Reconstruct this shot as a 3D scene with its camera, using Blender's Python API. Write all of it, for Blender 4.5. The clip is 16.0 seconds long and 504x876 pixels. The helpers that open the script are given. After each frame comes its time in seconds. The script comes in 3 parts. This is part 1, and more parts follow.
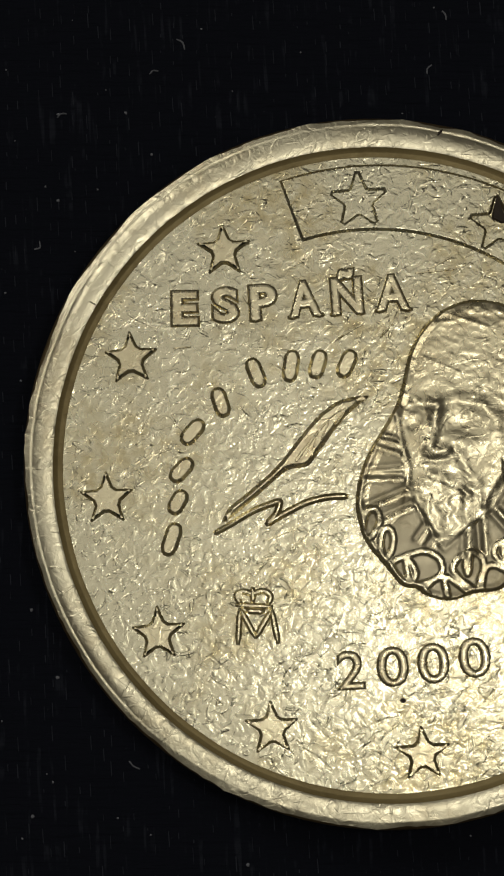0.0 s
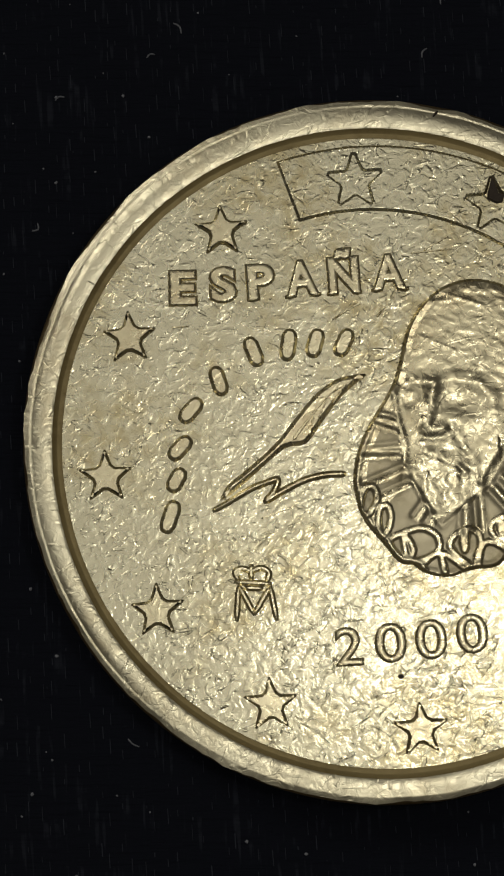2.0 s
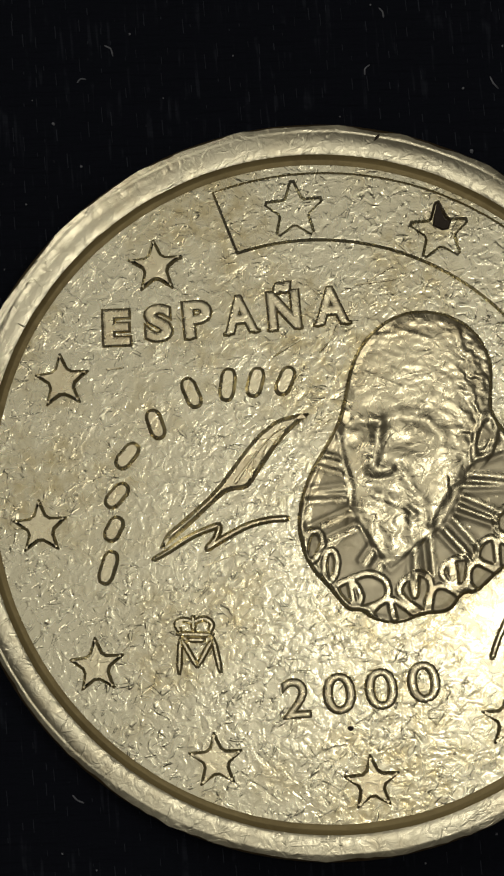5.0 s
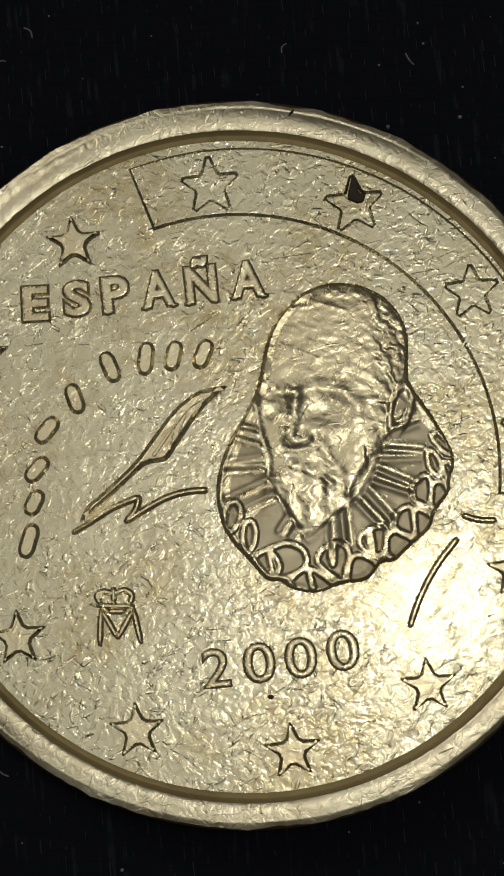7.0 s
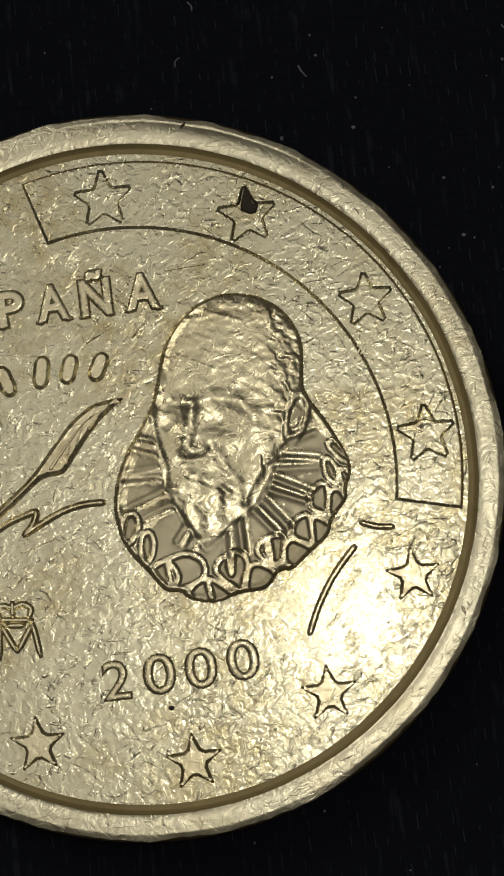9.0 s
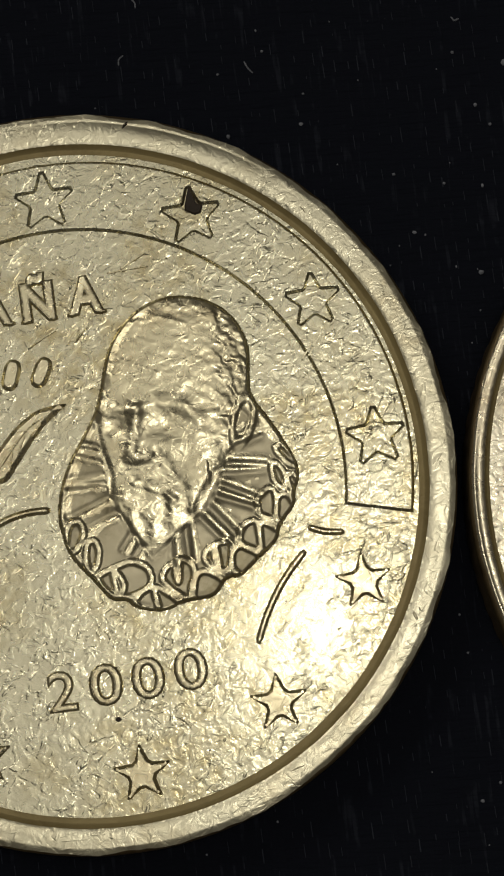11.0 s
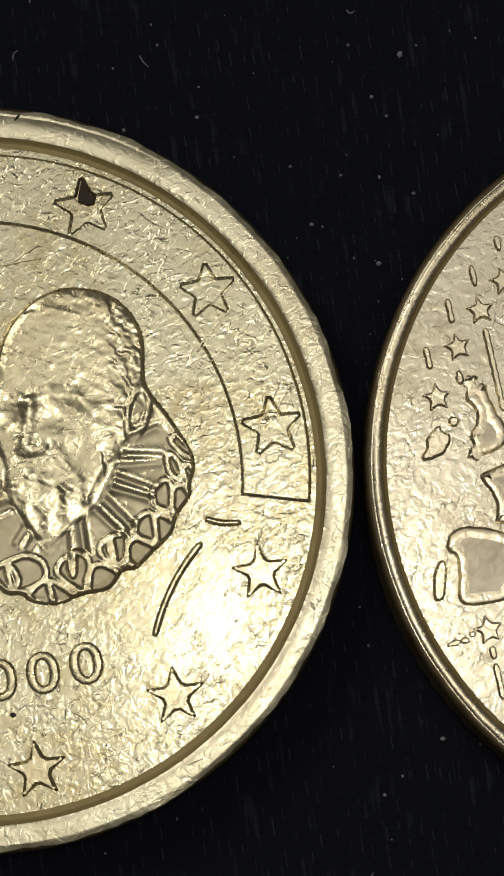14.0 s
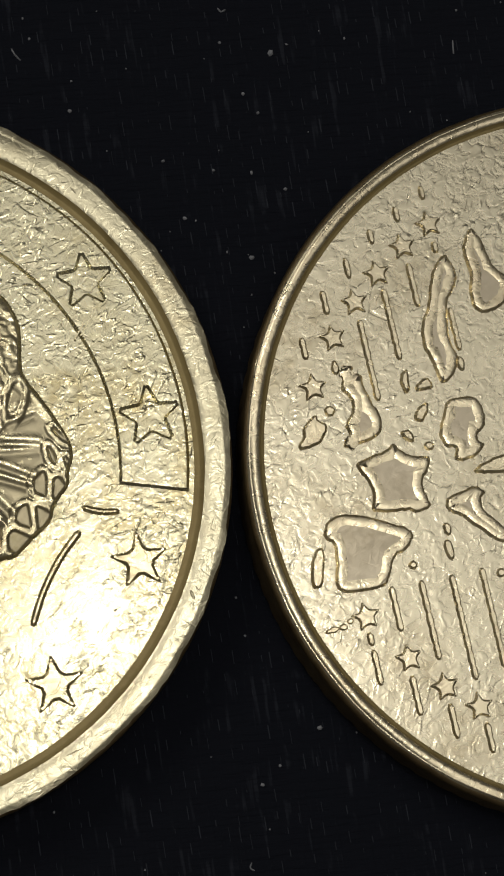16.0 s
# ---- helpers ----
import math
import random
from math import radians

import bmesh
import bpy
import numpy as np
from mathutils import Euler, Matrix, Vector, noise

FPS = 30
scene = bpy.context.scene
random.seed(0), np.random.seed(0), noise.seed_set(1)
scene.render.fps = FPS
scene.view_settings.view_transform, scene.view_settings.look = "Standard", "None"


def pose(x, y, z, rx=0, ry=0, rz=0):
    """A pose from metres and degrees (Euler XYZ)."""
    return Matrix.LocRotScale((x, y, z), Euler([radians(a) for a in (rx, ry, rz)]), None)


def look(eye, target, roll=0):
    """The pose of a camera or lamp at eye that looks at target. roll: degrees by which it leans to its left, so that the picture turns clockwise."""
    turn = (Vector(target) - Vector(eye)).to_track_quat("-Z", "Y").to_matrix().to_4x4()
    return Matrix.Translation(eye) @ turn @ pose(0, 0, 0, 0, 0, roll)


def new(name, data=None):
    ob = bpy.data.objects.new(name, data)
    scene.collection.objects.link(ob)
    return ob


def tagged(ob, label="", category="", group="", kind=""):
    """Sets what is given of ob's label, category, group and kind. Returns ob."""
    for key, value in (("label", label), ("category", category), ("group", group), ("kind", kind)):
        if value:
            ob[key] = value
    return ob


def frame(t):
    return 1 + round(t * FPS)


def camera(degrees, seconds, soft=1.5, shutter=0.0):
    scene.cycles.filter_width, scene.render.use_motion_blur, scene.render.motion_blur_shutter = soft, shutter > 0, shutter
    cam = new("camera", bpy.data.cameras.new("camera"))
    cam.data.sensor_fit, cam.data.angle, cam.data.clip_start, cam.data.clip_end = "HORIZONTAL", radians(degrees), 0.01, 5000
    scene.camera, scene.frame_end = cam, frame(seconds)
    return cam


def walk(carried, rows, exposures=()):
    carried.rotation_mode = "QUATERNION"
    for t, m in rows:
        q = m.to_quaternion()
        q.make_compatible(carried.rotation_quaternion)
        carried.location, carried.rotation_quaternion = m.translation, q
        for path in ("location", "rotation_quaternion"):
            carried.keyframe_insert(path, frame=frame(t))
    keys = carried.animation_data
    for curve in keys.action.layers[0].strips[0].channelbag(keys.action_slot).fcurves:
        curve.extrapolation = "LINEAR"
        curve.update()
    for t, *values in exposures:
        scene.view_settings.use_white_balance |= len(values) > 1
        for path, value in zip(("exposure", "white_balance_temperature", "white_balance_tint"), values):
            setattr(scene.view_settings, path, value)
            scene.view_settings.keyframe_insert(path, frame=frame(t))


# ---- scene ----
from mathutils.geometry import tessellate_polygon as tessellate

# ---- camera: a slow slide along two coins on a table, carried close above them ----
PATH = [
    (0.0, pose(-0.00510, -0.00767, 0.07209, 7.020, -0.585, 0.023)),
    (0.5, pose(-0.00539, -0.00888, 0.07228, 7.990, -0.764, 0.119)),
    (1.0, pose(-0.00588, -0.01049, 0.07335, 9.155, -1.255, -0.058)),
    (1.5, pose(-0.00603, -0.01074, 0.07325, 9.029, -1.441, -0.271)),
    (2.0, pose(-0.00566, -0.00925, 0.07231, 7.663, -1.069, -0.176)),
    (2.5, pose(-0.00512, -0.00667, 0.07038, 6.036, -0.046, 0.240)),
    (3.0, pose(-0.00494, -0.00570, 0.07036, 5.280, 0.247, 0.254)),
    (3.5, pose(-0.00462, -0.00534, 0.07023, 5.064, 0.165, 0.110)),
    (4.0, pose(-0.00387, -0.00532, 0.07050, 5.392, 0.088, -0.366)),
    (4.5, pose(-0.00297, -0.00512, 0.07033, 5.499, 0.144, -0.710)),
    (4.7, pose(-0.00268, -0.00502, 0.07006, 5.556, 0.105, -1.075)),
    (7.0, pose(0.00051, -0.00713, 0.07044, 6.473, 0.315, -2.113)),
    (7.5, pose(0.00148, -0.00782, 0.07079, 7.000, -0.126, -2.576)),
    (8.0, pose(0.00201, -0.00785, 0.07063, 7.127, -0.087, -2.700)),
    (8.5, pose(0.00252, -0.00810, 0.07060, 7.331, 0.012, -2.896)),
    (9.0, pose(0.00312, -0.00830, 0.07039, 7.632, -0.201, -3.365)),
    (9.5, pose(0.00376, -0.00813, 0.07012, 7.611, -0.428, -3.811)),
    (10.0, pose(0.00428, -0.00787, 0.07022, 7.439, -0.358, -3.908)),
    (10.2, pose(0.00453, -0.00773, 0.06997, 7.293, -0.212, -3.952)),
    (12.3, pose(0.00708, -0.00790, 0.06894, 7.693, 0.695, -4.070)),
    (12.5, pose(0.00731, -0.00814, 0.06902, 7.868, 0.651, -4.097)),
    (13.0, pose(0.00740, -0.00899, 0.06892, 8.353, -0.026, -4.394)),
    (13.5, pose(0.00706, -0.01003, 0.06868, 9.141, -0.878, -4.669)),
    (14.0, pose(0.00747, -0.00989, 0.06831, 8.838, -0.640, -4.752)),
    (14.5, pose(0.00755, -0.00963, 0.06801, 8.694, -0.630, -4.847)),
    (15.0, pose(0.00690, -0.01099, 0.06881, 9.279, -1.215, -4.427)),
    (15.5, pose(0.00644, -0.01190, 0.06820, 10.090, -3.787, -5.320)),
    (16.0, pose(0.00442, -0.01213, 0.06778, 10.770, -6.399, -5.819)),
]
cam = camera(14.0, 16.0, soft=1.9)
walk(cam, PATH, ((0.0, -0.53), (10.2, -0.52), (12.3, -0.12), (14.5, -0.04), (16.0, 0.0)))

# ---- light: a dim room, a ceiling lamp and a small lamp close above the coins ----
world = bpy.data.worlds.new("dim_room")
scene.world = world
world.use_nodes = True
world.node_tree.nodes["Background"].inputs[0].default_value = (1.0, 0.93, 0.82, 1)
world.node_tree.nodes["Background"].inputs[1].default_value = 0.06


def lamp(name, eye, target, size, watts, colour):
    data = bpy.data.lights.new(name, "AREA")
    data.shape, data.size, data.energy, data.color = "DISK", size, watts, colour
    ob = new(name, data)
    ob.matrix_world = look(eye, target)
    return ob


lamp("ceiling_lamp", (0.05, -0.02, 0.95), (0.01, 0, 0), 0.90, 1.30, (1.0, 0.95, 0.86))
lamp("wall_lamp", (-0.42, 0.50, 0.75), (0.01, 0, 0), 0.40, 1.5, (1.0, 0.95, 0.86))
lamp("desk_lamp", (0.0135, -0.0025, 0.092), (0.008, -0.004, 0), 0.008, 0.0070, (1.0, 0.96, 0.88))

# ---- materials ----


def nodes_of(name):
    m = bpy.data.materials.new(name)
    m.use_nodes = True
    t = m.node_tree
    return m, t, t.nodes["Principled BSDF"]


def link(t, a, b):
    t.links.new(a, b)


def math_node(t, op, a, b, c=None):
    n = t.nodes.new("ShaderNodeMath")
    n.operation = op
    for i, v in enumerate((a, b, c)):
        if v is None:
            continue
        if isinstance(v, (int, float)):
            n.inputs[i].default_value = v
        else:
            link(t, v, n.inputs[i])
    return n.outputs[0]


def millimetres(t, shift=(0, 0, 0)):
    """Object coordinates in millimetres."""
    tc = t.nodes.new("ShaderNodeTexCoord")
    mp = t.nodes.new("ShaderNodeMapping")
    mp.inputs["Scale"].default_value = (1000, 1000, 1000)
    mp.inputs["Location"].default_value = shift
    link(t, tc.outputs["Object"], mp.inputs[0])
    return mp.outputs[0]


def noise_node(t, vec, scale, detail=3.0, rough=0.55, distortion=0.0):
    n = t.nodes.new("ShaderNodeTexNoise")
    n.inputs["Scale"].default_value = scale
    n.inputs["Detail"].default_value = detail
    n.inputs["Roughness"].default_value = rough
    n.inputs["Distortion"].default_value = distortion
    link(t, vec, n.inputs["Vector"])
    return n.outputs[0]


def stretched(t, vec, angle, sx, sy, shift):
    a = t.nodes.new("ShaderNodeMapping")
    a.inputs["Rotation"].default_value = (0, 0, radians(angle))
    a.inputs["Location"].default_value = (shift, shift * 1.7, 0)
    link(t, vec, a.inputs[0])
    b = t.nodes.new("ShaderNodeMapping")
    b.inputs["Scale"].default_value = (sx, sy, 0.4)
    link(t, a.outputs[0], b.inputs[0])
    return b.outputs[0]


def ramp(t, value, lo, hi, a=0.0, b=1.0):
    n = t.nodes.new("ShaderNodeMapRange")
    n.interpolation_type = "SMOOTHSTEP"
    n.inputs[1].default_value, n.inputs[2].default_value = lo, hi
    n.inputs[3].default_value, n.inputs[4].default_value = a, b
    link(t, value, n.inputs[0])
    return n.outputs[0]


def mix(t, fac, a, b):
    n = t.nodes.new("ShaderNodeMix")
    n.data_type = "RGBA"
    for i, v in ((0, fac), (6, a), (7, b)):
        if isinstance(v, (int, float)):
            n.inputs[i].default_value = v
        elif isinstance(v, tuple):
            n.inputs[i].default_value = (*v, 1)
        else:
            link(t, v, n.inputs[i])
    return n.outputs[2]


def brass(name, base, tarnish, shift, rough=0.34, depth=1.0, nicks=1.0, metal=1.0, polished=None):
    """Worn Nordic-gold alloy: fine pits, short nicks in many directions, brown tarnish in patches."""
    m, t, b = nodes_of(name)
    v = millimetres(t, shift)
    broad = noise_node(t, v, 0.28, 3)
    grain = noise_node(t, v, 2.7, 2, 0.55, 0.9)
    fine = noise_node(t, v, 5.2, 1, 0.5, 1.2)
    where = ramp(t, noise_node(t, v, 0.7, 2), 0.38, 0.62, 0.3, 1.0)
    height = math_node(t, "ADD", math_node(t, "MULTIPLY", grain, 0.58), math_node(t, "MULTIPLY", fine, 0.06))
    cuts = None
    for k, (angle, sx, sy, sign) in enumerate(((-42, 1.5, 4.3, 1), (-30, 1.1, 4.6, -0.8), (-62, 1.7, 5.0, 1), (40, 1.5, 4.3, -0.7), (-8, 1.5, 4.6, 1))):
        cut = ramp(t, noise_node(t, stretched(t, v, angle, sx, sy, 7.3 * k), 1.0, 1.0, 0.5, 0.5), 0.60, 0.76)
        cut = math_node(t, "MULTIPLY", cut, where)
        height = math_node(t, "MULTIPLY_ADD", cut, 0.29 * sign * nicks, height)
        cuts = cut if cuts is None else math_node(t, "MAXIMUM", cuts, cut)
    if polished:
        # a patch rubbed smoother than the rest: place and radius
        far = t.nodes.new("ShaderNodeVectorMath")
        far.operation = "DISTANCE"
        far.inputs[1].default_value = (polished[0], polished[1], 2.2)
        link(t, v, far.inputs[0])
        reach = math_node(t, "MULTIPLY_ADD", noise_node(t, v, 0.6, 2), 2.5, far.outputs["Value"])
        height = math_node(t, "MULTIPLY", height, ramp(t, reach, polished[2] * 0.6 + 1.2, polished[2] * 1.4 + 1.2, 0.48, 1.0))
    bump = t.nodes.new("ShaderNodeBump")
    bump.inputs["Strength"].default_value = 1.0
    bump.inputs["Distance"].default_value = 0.000015 * depth
    link(t, height, bump.inputs["Height"])
    link(t, bump.outputs[0], b.inputs["Normal"])
    stain = math_node(t, "MULTIPLY", ramp(t, broad, 0.42, 0.66), ramp(t, noise_node(t, v, 2.2, 5, 0.65), 0.25, 0.75))
    colour = mix(t, stain, base, tarnish)
    spots = ramp(t, noise_node(t, v, 1.7, 5, 0.7), 0.66, 0.74, 0, 0.55)
    colour = mix(t, spots, colour, tuple(c * 0.45 for c in tarnish))
    colour = mix(t, math_node(t, "MULTIPLY", cuts, 0.35), colour, tuple(min(1, c * 1.2) for c in base))
    link(t, colour, b.inputs["Base Color"])
    b.inputs["Metallic"].default_value = metal
    link(t, ramp(t, grain, 0.25, 0.75, rough - 0.04, rough + 0.07), b.inputs["Roughness"])
    return m


FIELD = brass("worn_brass_field", (0.735, 0.69, 0.49), (0.56, 0.475, 0.26), (0, 0, 0), 0.235, 3.3, polished=(6.3, -5.5, 2.3))
RAISED = brass("worn_brass_raised", (0.83, 0.75, 0.50), (0.62, 0.52, 0.31), (3, 5, 0), 0.27, 2.0, 0.8)
RIM = brass("worn_brass_rim", (0.84, 0.78, 0.56), (0.66, 0.58, 0.38), (11, 2, 0), 0.34, 2.6, 0.8)
# the dark of the side turned from the lamps is put into this colour
EDGE = brass("shaded_brown_edge", (0.20, 0.15, 0.08), (0.11, 0.075, 0.04), (2, 9, 0), 0.55, 1.0, 0.4)
DULL_BROWN = brass("dull_brown_brass", (0.56, 0.50, 0.34), (0.40, 0.34, 0.20), (3, 5, 0), 0.45, 0.6, 0.4)
FIELD_B = brass("worn_rosy_brass_field", (0.76, 0.70, 0.53), (0.55, 0.48, 0.33), (31, 17, 0), 0.26, 2.2, 0.75)
RAISED_B = brass("worn_rosy_brass_raised", (0.84, 0.75, 0.54), (0.62, 0.51, 0.33), (23, 7, 0), 0.28, 1.6, 0.8)
WORN_B = brass("dull_greyed_brass", (0.63, 0.56, 0.43), (0.48, 0.41, 0.29), (13, 27, 0), 0.46, 0.8, 0.8)
# brown tarnish, deepened further: the rim recess's shade is in this colour too
WALL = brass("tarnished_shaded_brass", (0.36, 0.28, 0.12), (0.24, 0.18, 0.07), (5, 19, 0), 0.52, 0.8, 0.6, 0.4)


def grime_material():
    m, t, b = nodes_of("dark_grime")
    v = millimetres(t)
    link(t, mix(t, noise_node(t, v, 6, 4), (0.02, 0.014, 0.008), (0.07, 0.05, 0.03)), b.inputs["Base Color"])
    b.inputs["Roughness"].default_value = 0.75
    return m


def cloth_material():
    """Black woven cloth: faint paler warp threads, broken up, and fine weave relief."""
    m, t, b = nodes_of("black_cloth")
    v = millimetres(t)
    warp = noise_node(t, stretched(t, v, -3, 4.6, 0.35, 3), 1.0, 2, 0.5)
    breaks = noise_node(t, v, 0.9, 3, 0.6)
    thread = math_node(t, "MULTIPLY", ramp(t, warp, 0.55, 0.68), ramp(t, breaks, 0.44, 0.60))
    lint = ramp(t, noise_node(t, v, 5.0, 4, 0.65), 0.68, 0.76)
    colour = mix(t, math_node(t, "MULTIPLY", thread, 0.42), (0.0094, 0.0108, 0.0158), (0.036, 0.040, 0.052))
    colour = mix(t, math_node(t, "MULTIPLY", lint, 0.35), colour, (0.06, 0.065, 0.075))
    link(t, colour, b.inputs["Base Color"])
    weave = math_node(t, "ADD", math_node(t, "MULTIPLY", warp, 0.6), noise_node(t, stretched(t, v, 0, 0.6, 5, 1), 1.0, 2))
    bump = t.nodes.new("ShaderNodeBump")
    bump.inputs["Distance"].default_value = 0.00012
    link(t, weave, bump.inputs["Height"])
    link(t, bump.outputs[0], b.inputs["Normal"])
    b.inputs["Roughness"].default_value = 1.0
    b.inputs["Specular IOR Level"].default_value = 0.05
    return m


def dust_material():
    m, t, b = nodes_of("grey_dust")
    v = millimetres(t)
    link(t, mix(t, noise_node(t, v, 3, 3), (0.10, 0.11, 0.13), (0.36, 0.37, 0.40)), b.inputs["Base Color"])
    b.inputs["Roughness"].default_value = 0.95
    return m


def thread_material():
    m, t, b = nodes_of("grey_thread")
    v = millimetres(t)
    link(t, mix(t, noise_node(t, v, 1.2, 4), (0.010, 0.011, 0.014), (0.055, 0.062, 0.080)), b.inputs["Base Color"])
    b.inputs["Roughness"].default_value = 1.0
    b.inputs["Specular IOR Level"].default_value = 0.1
    return m


GRIME, CLOTH, DUST, THREAD = grime_material(), cloth_material(), dust_material(), thread_material()

# ---- shapes, all in millimetres ----
MM = 0.001


def mesh_of(name, verts, faces, material, parent=None, label="", smooth=True):
    me = bpy.data.meshes.new(name)
    me.from_pydata([(x * MM, y * MM, z * MM) for x, y, z in verts], [], faces)
    me.materials.append(material)
    if smooth:
        me.polygons.foreach_set("use_smooth", [True] * len(me.polygons))
    me.update()
    ob = new(name, me)
    ob.parent = parent
    return tagged(ob, label)


def area(loop):
    return sum(a[0] * b[1] - b[0] * a[1] for a, b in zip(loop, loop[1:] + loop[:1])) / 2


def rounded(loop, times=1, keep=0.25):
    """Corner cutting of a closed outline."""
    for _ in range(times):
        out = []
        for a, b in zip(loop, loop[1:] + loop[:1]):
            out += [(a[0] + (b[0] - a[0]) * keep, a[1] + (b[1] - a[1]) * keep), (b[0] + (a[0] - b[0]) * keep, b[1] + (a[1] - b[1]) * keep)]
        loop = out
    return loop


def inset(loop, d):
    """The outline moved to its left by d."""
    out, n = [], len(loop)
    for i in range(n):
        p, q, r = (Vector(loop[j % n]) for j in (i - 1, i, i + 1))
        e, f = (q - p), (r - q)
        if e.length < 1e-6 or f.length < 1e-6:
            out.append((q.x, q.y))
            continue
        e.normalize(), f.normalize()
        s = Vector((-e.y - f.y, e.x + f.x)) / max(0.45, 1 + e.dot(f))
        out.append((q.x + s.x * d, q.y + s.y * d))
    return out


def relief_data(loops, height, bevel, z, dish=0.0):
    """A raised plate with sloping, rounded walls: the first outline is its border, the others are holes."""
    verts, faces, tops = [], [], []
    height, bevel = height * 1.3, bevel * 1.3
    steps = [(-0.03, -0.03), (0.0, 0.0), (bevel * 0.9, height * 0.82), (bevel * 1.1, height * 0.96), (bevel * 1.3, height)]
    if dish:
        steps += [(bevel + dish * 0.6, height * 0.97), (bevel + dish, height * 0.88)]
    if len(loops) > 1:
        steps.append((bevel * 1.3 + 0.03, height))
    for k, loop in enumerate(loops):
        loop = list(loop)
        if (area(loop) > 0) == (k > 0):
            loop.reverse()
        rings = []
        for d, h in steps:
            rings.append(len(verts))
            ring = inset(loop, d)
            if dish and d > bevel * 1.4:
                ring = [(x + 0.09 * noise.noise((x * 3.1, y * 3.1, 2)), y + 0.09 * noise.noise((x * 3.1, y * 3.1, 9))) for x, y in ring]
            verts += [(x, y, z + h) for x, y in ring]
        n = len(loop)
        for a, b in zip(rings, rings[1:]):
            faces += [(a + i, a + (i + 1) % n, b + (i + 1) % n, b + i) for i in range(n)]
        if len(loops) > 1:
            tops.append((rings[-1], n))
        else:
            tops.append((len(verts), n))
            verts += verts[rings[-1]:rings[-1] + n]
    flat = [i for start, n in tops for i in range(start, start + n)]
    from_loops = [[Vector((verts[i][0], verts[i][1], 0)) for i in range(s, s + n)] for s, n in tops]
    for tri in tessellate(from_loops):
        a, b, c = (flat[i] for i in tri)
        va, vb, vc = verts[a], verts[b], verts[c]
        if (vb[0] - va[0]) * (vc[1] - va[1]) - (vb[1] - va[1]) * (vc[0] - va[0]) < 0:
            b, c = c, b
        faces.append((a, b, c))
    return verts, faces


def relief(name, loops, height, bevel, z, material, parent, label="", dish=0.0):
    return mesh_of(name, *relief_data(loops, height, bevel, z, dish), material, parent, label)


def joined(name, pieces, material, parent, label=""):
    verts, faces = [], []
    for v, f in pieces:
        n = len(verts)
        verts += v
        faces += [tuple(i + n for i in g) for g in f]
    return mesh_of(name, verts, faces, material, parent, label)


def stroke(points, width, ends=(1.0, 1.0), steps=6):
    """The outline of a line drawn with a nib through the points, smoothed."""
    pts = [Vector(p) for p in points]
    fine = []
    for i in range(len(pts) - 1):
        p0, p1, p2, p3 = pts[max(0, i - 1)], pts[i], pts[i + 1], pts[min(len(pts) - 1, i + 2)]
        for k in range(steps):
            u = k / steps
            fine.append(0.5 * (2 * p1 + (p2 - p0) * u + (2 * p0 - 5 * p1 + 4 * p2 - p3) * u * u + (3 * p1 - p0 - 3 * p2 + p3) * u ** 3))
    fine.append(pts[-1])
    left, right, n = [], [], len(fine) - 1
    for i, p in enumerate(fine):
        d = (fine[min(n, i + 1)] - fine[max(0, i - 1)]).normalized()
        w = width / 2 * (ends[0] + (ends[1] - ends[0]) * i / n)
        if i in (0, n):
            p = p + d * (w * 0.5 if i else -w * 0.5)
            w *= 0.55
        left.append((p.x - d.y * w, p.y + d.x * w))
        right.append((p.x + d.y * w, p.y - d.x * w))
    return right + left[::-1]


def bar(a, b, width):
    return stroke([a, b], width, steps=2)


def star_loop(x, y, r, turn=0.0, inner=0.42):
    out = []
    for k in range(10):
        a, q = radians(90 + turn + 36 * k), r if k % 2 == 0 else r * inner
        out.append((x + q * math.cos(a), y + q * math.sin(a)))
    return out


def worn(loop, amount, rng):
    return [(x + rng.uniform(-amount, amount), y + rng.uniform(-amount, amount)) for x, y in loop]


def circle(x, y, rx, ry=None, turn=0.0, n=16):
    ry = ry or rx
    c, s = math.cos(radians(turn)), math.sin(radians(turn))
    out = []
    for k in range(n):
        u, v = rx * math.cos(2 * math.pi * k / n), ry * math.sin(2 * math.pi * k / n)
        out.append((x + u * c - v * s, y + u * s + v * c))
    return out


def pairs(text):
    """Outline points written as x,y x,y in millimetres."""
    return [tuple(float(q) for q in p.split(",")) for p in text.split()]


def settle(thing, swells):
    """The struck surface is not quite flat: broad low swells carry field and relief together."""
    for part in thing.children_recursive:
        if part.type != "MESH":
            continue
        for v in part.data.vertices:
            x, y = v.co.x / MM, v.co.y / MM
            if v.co.z / MM < 2.1:
                continue
            for cx, cy, spread, rise in swells:
                v.co.z += MM * rise * math.exp(-((x - cx) ** 2 + (y - cy) ** 2) / (2 * spread ** 2))
        part.data.update()


# ---- the blank: field, rim and edge ----


